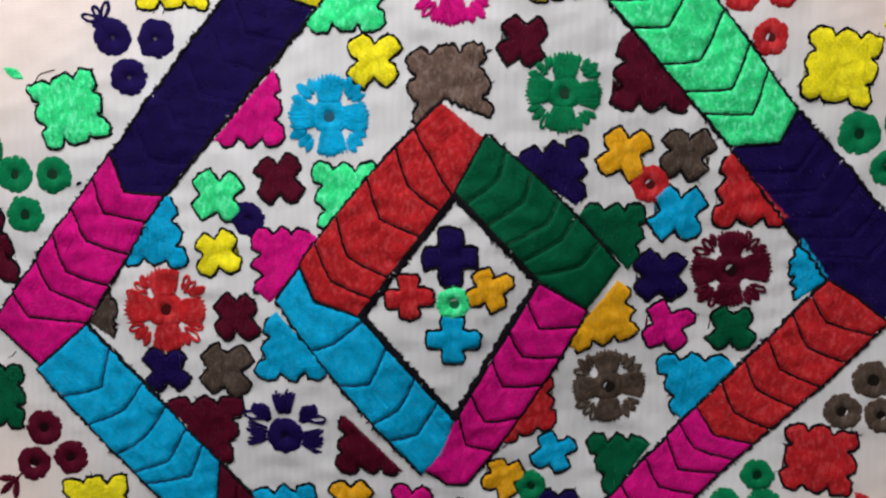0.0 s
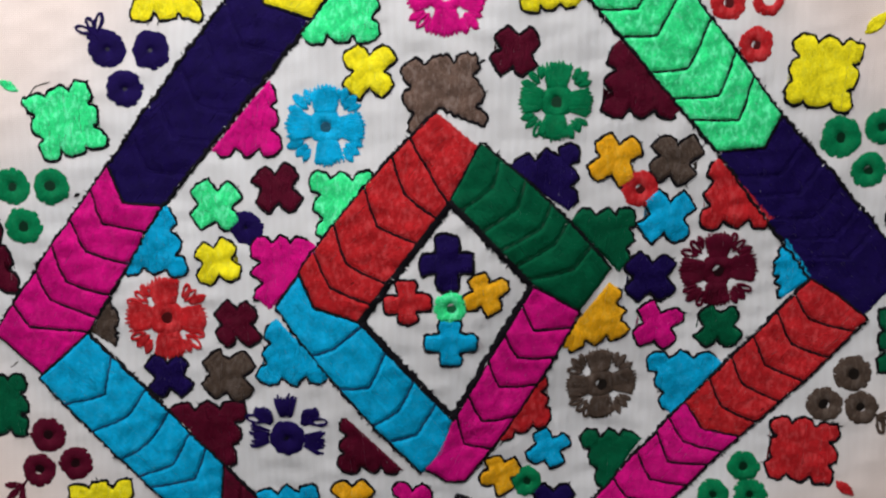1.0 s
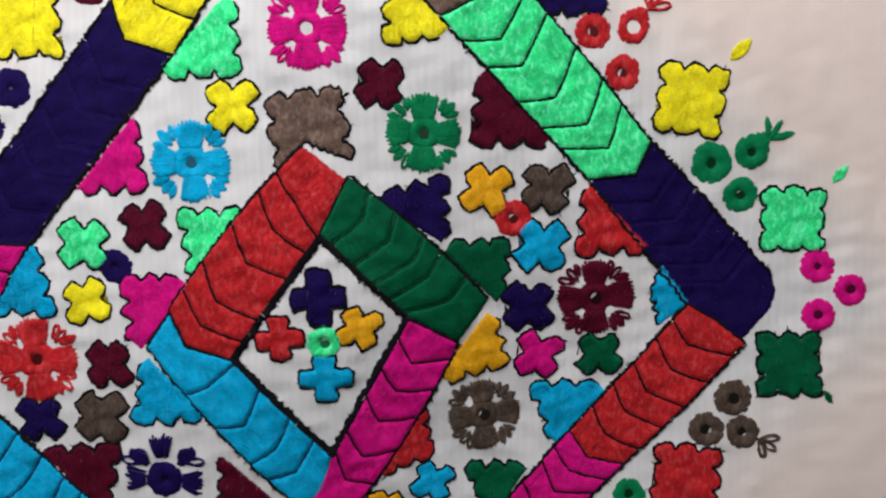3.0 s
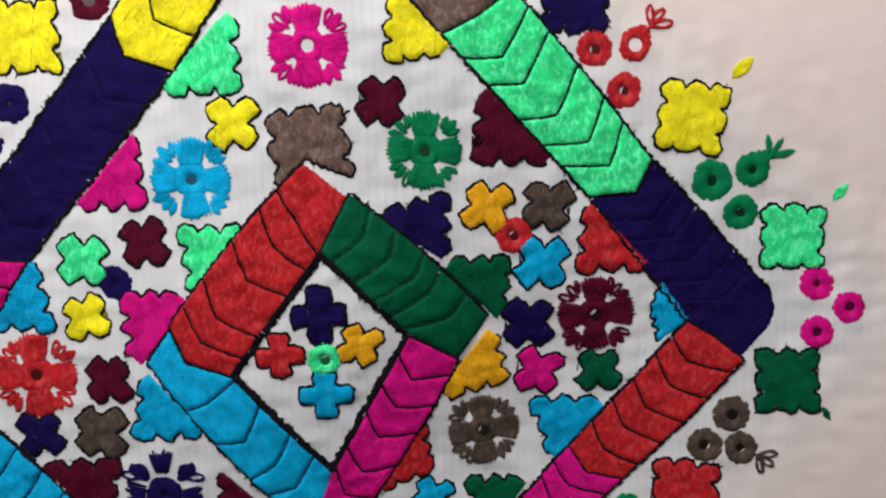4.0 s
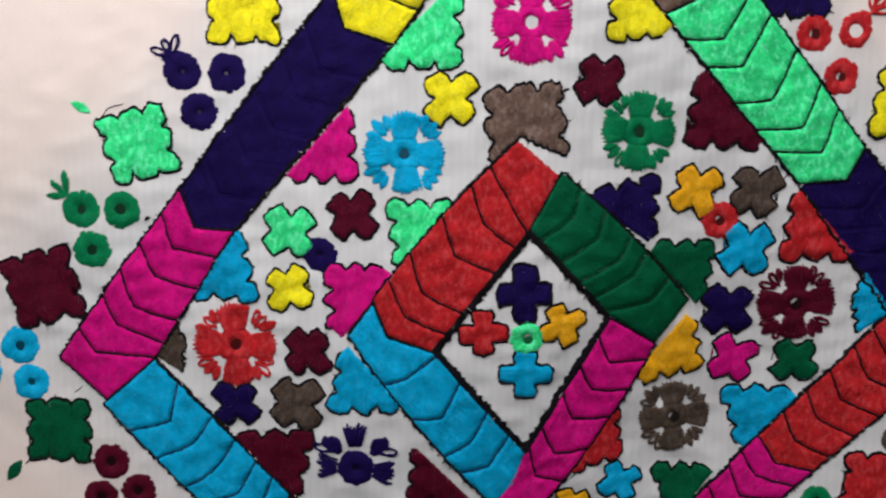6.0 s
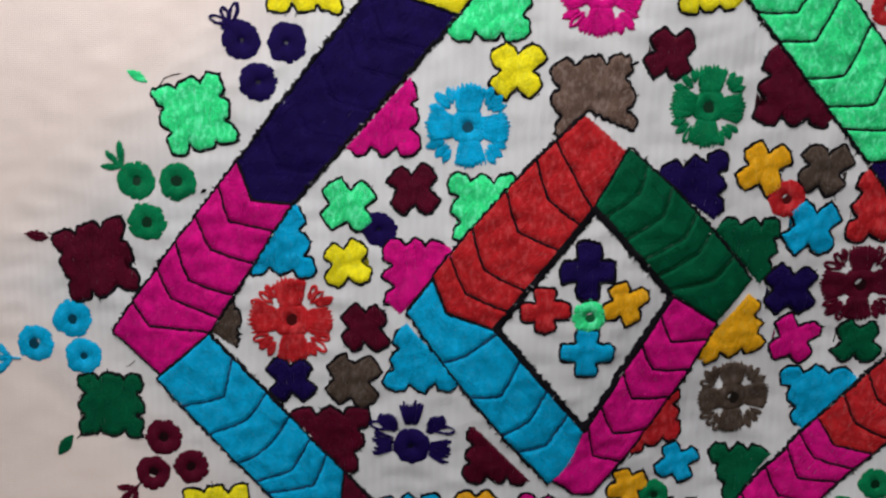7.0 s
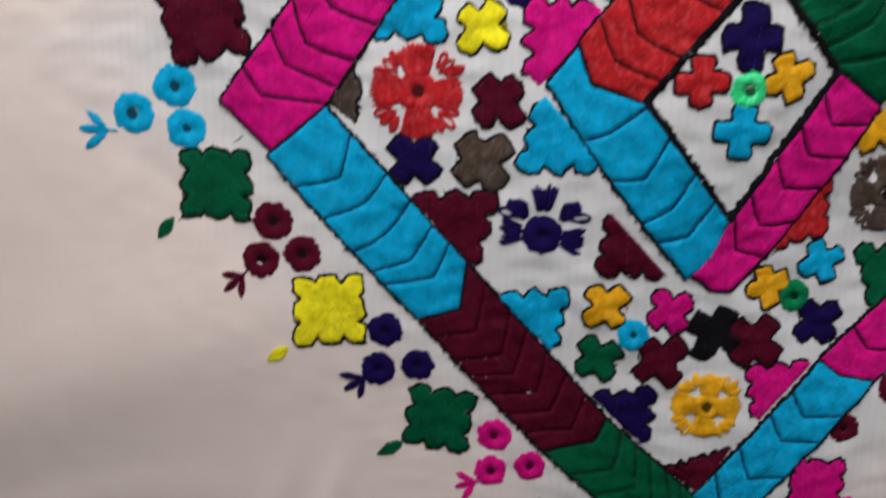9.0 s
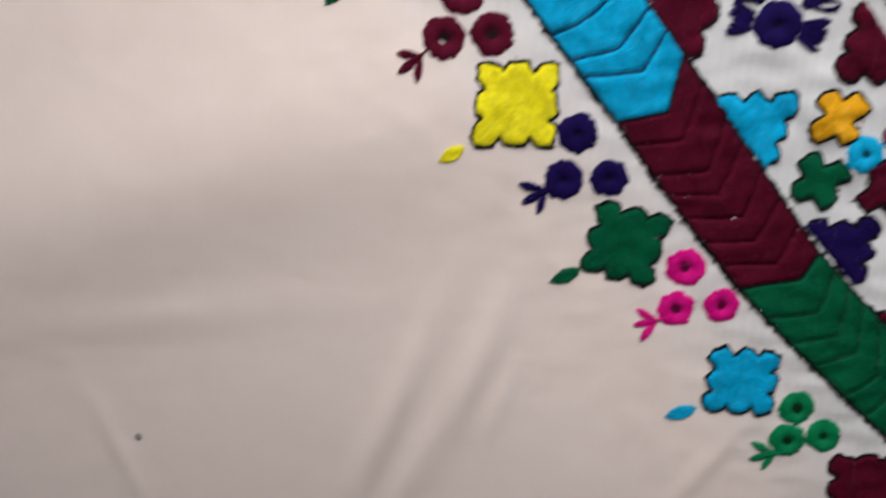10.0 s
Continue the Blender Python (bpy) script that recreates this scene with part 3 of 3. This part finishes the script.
tagged(box_mesh("wall_east", (2, -2.1, -0.2), (2.1, 0.65, 2.6), PLASTER), "plain painted wall", "wall", kind="structure")
# the added north wall, unseen, is built of four pieces round the lamp's opening
WX0, WX1, WZ0, WZ1 = -0.68, 0.42, 0.2, 0.82


def north_wall():
    bm = bmesh.new()
    for x0, x1, z0, z1 in ((-2, WX0, -0.2, 2.6), (WX1, 2, -0.2, 2.6), (WX0, WX1, -0.2, WZ0), (WX0, WX1, WZ1, 2.6)):
        got = bmesh.ops.create_cube(bm, size=1.0)["verts"]
        for v in got:
            v.co = Vector((x0 + (v.co.x + 0.5) * (x1 - x0), 0.55 + (v.co.y + 0.5) * 0.1, z0 + (v.co.z + 0.5) * (z1 - z0)))
    me = bpy.data.meshes.new("wall_north")
    bm.to_mesh(me)
    bm.free()
    me.materials.append(PLASTER)
    return tagged(new("wall_north", me), "unseen added wall with an opening for the lamp", "wall", kind="structure")


north_wall()


# ---- cloth ----
def spread(lo, hi, fine_lo, fine_hi, fine, coarse):
    a = np.arange(lo, fine_lo, coarse)
    b = np.arange(fine_lo, fine_hi, fine)
    return np.r_[a, b, np.arange(fine_hi, hi + coarse, coarse)]


def cloth():
    xs, ys = spread(-0.95, 0.95, -0.5, 0.42, 0.0028, 0.03), spread(-0.85, 0.46, -0.45, 0.36, 0.0028, 0.03)
    gx, gy = np.meshgrid(xs, ys)
    gz = relief(gx, gy)
    n, m = len(xs), len(ys)
    verts = np.c_[gx.ravel(), gy.ravel(), gz.ravel()]
    i = np.arange(n * (m - 1)).reshape(m - 1, n)[:, :-1].ravel()
    faces = np.c_[i, i + 1, i + n + 1, i + n].tolist()
    ob = new("cloth", mesh_of("cloth", verts.tolist(), faces, COTTON))
    solid = ob.modifiers.new("thickness", "SOLIDIFY")
    solid.thickness, solid.offset = 0.0006, -1
    return tagged(ob, "white cotton cloth spread out, slightly creased and puckered by its stitching", "cloth", kind="structure")


cloth()


def bedding():
    """A thin quilted pad between floor and cloth."""
    xs, ys = np.linspace(-1.0, 1.0, 81), np.linspace(-0.9, 0.52, 67)
    gx, gy = np.meshgrid(xs, ys)
    n, m = len(xs), len(ys)
    edge = (np.abs(gx) > 0.99) | (gy < -0.89) | (gy > 0.51)
    gz = np.where(edge, -0.08, swell(gx, gy) - 0.006)
    i = np.arange(n * (m - 1)).reshape(m - 1, n)[:, :-1].ravel()
    ob = new("bedding", mesh_of("bedding", np.c_[gx.ravel(), gy.ravel(), gz.ravel()].tolist(), np.c_[i, i + 1, i + n + 1, i + n].tolist(), PLASTER))
    return tagged(ob, "plain soft pad under the spread cloth", "bedding", kind="structure")


bedding()

# ---- stitching ----
cross("yellow", -39.9, 119.7, 24.3, 45)
cross("maroon", 33.0, 128.9, 25.7, 35)
cross("mint", -122.4, 53.2, 27.3, 38)
cross("maroon", -89.4, 61.5, 25.1, 50)
cross("yellow", -122.9, 23.4, 24.7, 55)
cross("maroon", -113.4, -10.1, 24.0, 45)
cross("navy", -151.8, -38.9, 24.4, 50)
cross("umber", -119.8, -38.4, 28.9, 40)
cross("orange", 84.8, 75.7, 26.8, 32)
cross("umber", 115.8, 75.6, 27.6, 32)
cross("cyan", 113.7, 45.6, 27.7, 38)
cross("navy", 106.5, 13.1, 25.5, 45)
cross("magenta", 112.2, -14.4, 27.3, 32)
cross("green", 144.8, -13.9, 22.7, 45)
cross("navy", -1.6, 23.3, 28.9, 0)
cross("red", -22.2, 2.3, 24.8, 2)
cross("orange", 18.3, 6.5, 23.9, 25)
cross("cyan", -0.1, -19.0, 27.6, 0)
cross("cyan", 53.6, -82.0, 23.4, 25)
cross("orange", 26.2, -94.6, 24.9, 20)
cross("orange", -54.2, -108.0, 23.3, 40)
cross("magenta", -22.0, -108.9, 23.2, 35)
cross("green", -55.4, -136.2, 24.0, 35)
cross("maroon", -24.4, -135.6, 25.9, 40)
cross("black", 2.2, -119.6, 32.7, 65)
cross("maroon", 23.0, -124.0, 28.7, 55)
cross("navy", 55.3, -113.1, 22.7, 40)
star("mint", -197.9, 96.6, 37.2, 14)
star("yellow", -143.6, 164.9, 38.1, 0)
star("yellow", 190.6, 119.0, 37.9, -9)
star("mint", 246.3, 55.8, 35.4, -3)
star("green", 244.9, -21.2, 35.5, 0)
star("red", 190.2, -81.7, 36.4, -6)
star("navy", 130.0, 177.6, 35.2, 0)
star("maroon", -252.3, 22.1, 40.0, 14)
star("green", -247.7, -55.3, 35.7, 0)
star("yellow", -191.9, -116.4, 37.6, 4)
star("green", -134.7, -173.9, 36.2, -8)
star("cyan", -69.2, -234.7, 34.3, 2)
star("maroon", 0.6, -282.6, 38.1, 10)
star("magenta", 64.2, -199.1, 29.5, 0)
star("navy", 120.5, -136.6, 30.0, 0)
star("brown", -2.6, 107.7, 40.8, 7, notch=True)
mirror_ring("navy", -174.8, 133.1, 18.6, 0, 130)
mirror_ring("navy", -152.7, 132.4, 19.7)
mirror_ring("navy", -167.0, 113.1, 18.7)
mirror_ring("emerald", -229.0, 63.3, 18.7)
mirror_ring("emerald", -208.4, 63.3, 19.2)
mirror_ring("emerald", -224.8, 42.5, 19.4)
mirror_ring("cyan", -266.9, -9.3, 19.5)
mirror_ring("cyan", -287.0, -22.7, 19.6)
mirror_ring("cyan", -261.7, -29.3, 19.0)
mirror_ring("maroon", -220.3, -72.3, 18.9)
mirror_ring("maroon", -226.0, -91.7, 17.7)
mirror_ring("maroon", -205.8, -88.1, 18.3)
mirror_ring("navy", -163.7, -126.1, 17.8)
mirror_ring("navy", -166.9, -147.3, 18.0)
mirror_ring("navy", -146.8, -144.2, 16.9)
mirror_ring("magenta", -105.3, -182.3, 18.0)
mirror_ring("magenta", -106.0, -202.7, 17.1)
mirror_ring("magenta", -85.5, -198.5, 16.5)
mirror_ring("emerald", -41.0, -245.0, 17.0)
mirror_ring("emerald", -42.4, -261.8, 16.7)
mirror_ring("emerald", -25.8, -258.0, 16.6)
mirror_ring("red", 139.9, 153.5, 18.0)
mirror_ring("red", 160.7, 155.4, 16.3, 0.42, 60, False)
mirror_ring("red", 155.3, 133.1, 17.6)
mirror_ring("emerald", 202.7, 86.7, 21.3)
mirror_ring("emerald", 223.8, 91.8, 17.5, 0, 50)
mirror_ring("emerald", 218.4, 69.6, 18.4)
mirror_ring("magenta", 259.8, 30.9, 17.6)
mirror_ring("magenta", 260.4, 4.9, 16.9)
mirror_ring("magenta", 276.8, 18.2, 17.0)
mirror_ring("umber", 215.4, -39.0, 19.6)
mirror_ring("umber", 201.3, -56.0, 18.5)
mirror_ring("umber", 220.0, -57.3, 17.4)
mirror_ring("emerald", 160.3, -91.8, 16.5)
mirror_ring("emerald", 144.1, -108.2, 16.7)
mirror_ring("emerald", 163.9, -107.6, 17.4)
mirror_ring("maroon", 99.4, -146.7, 16.3)
mirror_ring("maroon", 75.4, -168.6, 15.5)
mirror_ring("cyan", 35.0, -217.9, 15.4)
mirror_ring("cyan", 21.8, -239.2, 16.2)
mirror_ring("cyan", 38.6, -238.4, 16.2)
mirror_ring("magenta", 82.5, -211.9, 11.4)
mirror_ring("maroon", -108.9, 181.5, 20.5)
mirror_ring("navy", -106.4, 41.4, 17.9)
mirror_ring("red", 98.7, 60.6, 19.4)
mirror_ring("emerald", 41.4, -99.7, 16.5)
mirror_ring("cyan", -39.1, -122.2, 16.1)
mirror_ring("mint", 0.5, 0.0, 17.5)
rosette("cyan", -62.5, 92.7, 43.4)
rosette("emerald", 54.0, 104.9, 41.0)
rosette("red", -151.4, -7.3, 46.3)
rosette("maroon", 142.2, 17.2, 43.6)
rosette("umber", 81.9, -46.2, 41.2)
rosette("navy", -88.4, -72.7, 39.0, half=True)
# open white centre stands in for its mirror's bright reflection
rosette("magenta", -1.2, 155.8, 41.8, mirror=False)
rosette("orange", 2.6, -159.2, 37.7)
sprig("navy", -182.0, 144.4, 14.5, 120, True)
sprig("emerald", -239.7, 73.5, 17.4, 135)
sprig("cyan", -305.7, -31.3, 19.1, 180)
sprig("maroon", -238.6, -103.1, 16.7, 225)
sprig("navy", -178.1, -155.4, 16.9, 215)
sprig("magenta", -118.8, -210.7, 16.7, 200)
sprig("emerald", -51.5, -271.5, 16.8, 205)
sprig("red", 171.2, 168.3, 15.5, 50, True)
sprig("emerald", 235.2, 102.5, 18.0, 55)
sprig("umber", 232.4, -63.9, 14.5, -35, True)
leaf("mint", -226.1, 114.8, 11.4, 150)
leaf("maroon", -282.8, 34.2, 13.4, 172)
leaf("green", -273.1, -78.1, 14.4, 235)
leaf("yellow", -217.7, -140.3, 14.4, 218)
leaf("green", -159.7, -191.8, 16.6, 210)
leaf("cyan", -95.0, -254.2, 17.1, 205)
leaf("yellow", 216.1, 143.6, 16.0, 45)
leaf("mint", 270.3, 79.2, 12.4, 50)
leaf("green", 265.3, -39.2, 9.0, -60)
leaf("red", 212.9, -101.8, 13.3, -40)
half_star("magenta", (-87.4, 80.3), (-90.3, 115.0), (-121.2, 79.9))
half_star("mint", (-36.4, 134.7), (-36.4, 169.7), (-71.2, 135.8), reach=5.5)
half_star("yellow", (36.5, 147.7), (39.5, 179.8), (63.1, 151.4), reach=6.0)
half_star("maroon", (79.3, 98.8), (82.5, 132.0), (116.1, 98.5), reach=5.0)
half_star("red", (132.5, 40.4), (137.2, 75.2), (168.1, 42.1))
half_star("cyan", (172.6, 19.1), (177.6, 34.8), (176.5, 1.8), (193.2, 12.9))
half_star("cyan", (108.2, -30.4), (144.7, -31.3), (118.9, -62.2), reach=5.0)
half_star("green", (72.3, -74.1), (103.7, -76.6), (83.2, -104.7))
half_star("red", (53.8, -66.6), (49.2, -39.8), (26.8, -74.6), reach=0.8)
half_star("orange", (95.2, -18.0), (88.5, 8.2), (62.5, -26.3), reach=6.0)
half_star("green", (96.0, 48.8), (65.2, 48.3), (92.7, 20.1), reach=5.0)
half_star("navy", (64.8, 83.0), (32.4, 74.0), (63.4, 51.3), reach=3.5)
half_star("mint", (-70.7, 68.7), (-38.3, 68.1), (-65.5, 36.1))
half_star("magenta", (-102.7, 34.9), (-72.7, 35.2), (-100.3, 2.0), reach=7.5)
half_star("cyan", (-101.5, -41.7), (-95.1, -9.5), (-65.9, -39.7), reach=5.0)
half_star("maroon", (-59.4, -90.4), (-57.3, -60.6), (-27.4, -91.2), reach=1.5)
half_star("cyan", (-139.9, 16.7), (-148.0, 52.4), (-173.9, 18.6))
half_star("umber", (-179.0, -6.8), (-184.8, 9.3), (-181.3, -22.9), (-199.0, -10.0))
half_star("maroon", (-112.0, -53.9), (-152.6, -57.1), (-120.2, -89.0))
half_star("cyan", (-73.6, -101.3), (-106.5, -104.9), (-78.1, -131.5))
half_star("navy", (-25.4, -150.9), (-55.5, -156.1), (-26.6, -180.0))
half_star("maroon", (0.6, -188.0), (-15.0, -195.4), (18.1, -181.4), (4.1, -208.4))
half_star("magenta", (22.2, -138.7), (52.8, -133.6), (27.9, -164.0))
band("magenta", [(0.18, 0.0, 6.5, 0.02), (0.37, 0.19, 5.8, 0.13), (0.53, 0.33, 3.0, 0.31), (0.68, 0.54, 3.3, 0.55), (0.86, 0.72, 3.4, 0.8)], [(-242.6, -15.4), (-221.1, -38.3), (-195.8, -16.0)], [(-175.7, 72.5), (-170.8, 54.4), (-151.3, 53.5)])
band("navy", 6, [(-175.7, 72.5), (-170.8, 54.4), (-151.3, 53.5)], [(-96.3, 172.1), (-92.8, 154.1), (-68.8, 146.1)])
band("yellow", 5, [(-96.3, 172.1), (-92.8, 154.1), (-68.8, 146.1)], [(6.4, 301.5), (2.8, 266.9), (-1.5, 234.8)])
band("brown", 4, [(6.4, 301.5), (2.8, 266.9), (-1.5, 234.8)], [(96.6, 180.7), (79.8, 168.4), (64.0, 161.0)])
band("mint", [(0.1, 0.22, -5.5, 0.14), (0.24, 0.37, -6.0, 0.3), (0.44, 0.58, -3.5, 0.51), (0.63, 0.77, -0.5, 0.67), (0.77, 0.92, -0.2, 0.8)], [(96.6, 180.7), (79.8, 168.4), (64.0, 161.0)], [(168.1, 96.9), (162.7, 81.4), (138.8, 79.8)])
band("navy", 6, [(168.1, 96.9), (162.7, 81.4), (138.8, 79.8)], [(233.3, 25.5), (238.3, 17.7), (235.5, 9.3), (219.5, -7.7), (191.7, 12.0)])
band("red", [(0.1, 0.2, -3.1, 0.12), (0.31, 0.37, -0.7, 0.26), (0.51, 0.56, -1.6, 0.45), (0.69, 0.73, -3.3, 0.62), (0.87, 0.91, -1.6, 0.8)], [(219.5, -7.7), (205.6, 3.9), (191.7, 12.0)], [(155.1, -73.6), (138.1, -72.0), (129.6, -57.4)])
band("magenta", [(0.13, 0.2, -1.3, 0.12), (0.24, 0.34, 0.4, 0.22), (0.41, 0.48, 0.2, 0.37), (0.56, 0.64, -2.6, 0.56), (0.75, 0.85, -1.0, 0.77)], [(155.1, -73.6), (138.1, -72.0), (129.6, -57.4)], [(85.9, -141.9), (70.1, -140.7), (59.4, -132.8)])
band("cyan", 5, [(85.9, -141.9), (70.1, -140.7), (59.4, -132.8)], [(19.6, -225.6), (10.5, -219.9), (0.4, -209.9)])
band("cyan", [(0.18, 0.29, -0.5, 0.17), (0.37, 0.45, -1.3, 0.42), (0.57, 0.62, 0.4, 0.59), (0.69, 0.79, 1.0, 0.75), (0.77, 0.92, -1.5, 0.87)], [(-221.1, -38.3), (-209.3, -28.4), (-195.8, -16.0)], [(-145.8, -117.4), (-126.6, -113.2), (-124.7, -89.4)])
band("maroon", 7, [(-145.8, -117.4), (-126.6, -113.2), (-124.7, -89.4)], [(-77.4, -187.8), (-53.5, -181.7), (-48.8, -168.7)])
band("green", 6, [(-77.4, -187.8), (-53.5, -181.7), (-48.8, -168.7)], [(5.2, -253.3), (19.0, -227.2), (1.5, -209.9)])
band("red", [(0.13, 0.05, 2.1, 0.15), (0.29, 0.21, 2.8, 0.32), (0.52, 0.48, 3.4, 0.65), (0.71, 0.71, 2.9, 0.85), (0.83, 0.9, 3.4, 0.97)], [(-76.9, 16.8), (-71.3, 0.0), (-48.5, -7.1)], [(-6.4, 96.7), (14.4, 82.1), (0.5, 56.5)], 6.2, 2.6)
band("green", [(0.13, 0.2, 4.5, 0.13), (0.31, 0.41, 5.3, 0.38), (0.5, 0.62, 6.5, 0.6), (0.63, 0.76, 5.4, 0.79), (0.82, 0.97, 2.5, 0.95)], [(14.4, 82.1), (7.2, 68.4), (0.5, 56.5)], [(82.4, 17.8), (69.0, -4.2), (43.6, 11.5)], 6.2, 2.6)
band("magenta", [(0.09, 0.22, -1.7, 0.14), (0.27, 0.4, -1.0, 0.35), (0.44, 0.6, -0.9, 0.55), (0.64, 0.82, 1.0, 0.8), (0.85, 0.99, -0.4, 0.95)], [(67.0, -3.8), (56.6, 2.5), (44.2, 9.8)], [(11.4, -89.2), (6.9, -97.3), (-2.5, -97.6), (-14.6, -89.5), (1.1, -63.5)], 6.2, 2.6, True)
band("cyan", [(0.27, 0.2, 5.6, 0.03), (0.46, 0.49, 5.0, 0.28), (0.68, 0.7, 2.0, 0.58), (0.79, 0.87, 3.7, 0.82)], [(-89.1, -1.0), (-78.7, 17.0), (-71.3, -0.9), (-47.9, -7.7)], [(-14.6, -89.5), (-2.8, -80.4), (0.5, -62.8)], 6.2, 2.6)


def lint_speck(x, y):
    rng = dice()
    ob = thing("lint_speck", x, y, "small grey speck of lint on the plain cloth", "lint", "")
    part("tuft", spokes(x, y, 0.2, 1.7, 9, rng, 0.5), plain_material("grey_lint", (0.24, 0.22, 0.19), 0.9, 400.0), ob)


lint_speck(-357.3, -294.9)


def loose_thread(colour, points, width, label):
    """A thread end that was left lying on the cloth."""
    rng = dice()
    ob = thing("loose_thread", *points[0], label, "thread", "loose thread ends")
    part("strand", cord(points, rng, width, 0.3, False, 0.12, 0.25), THREAD[colour], ob)


loose_thread("umber", [(-216.1, 109.0), (-212.7, 114.3), (-208.4, 115.8), (-204.7, 116.7)], 0.45, "thin curled dark thread end beside a mint star")
loose_thread("black", [(-196.9, 57.8), (-195.2, 59.3), (-193.9, 59.6)], 1.9, "small black knotted thread end beside a band")
loose_thread("umber", [(-239.3, -34.6), (-237.0, -33.4), (-234.5, -30.9)], 0.5, "thin dark thread end at the band's corner")
loose_thread("black", [(15.1, 123.3), (16.5, 124.5), (18.0, 124.9)], 1.8, "small black knotted thread end beside a brown star")
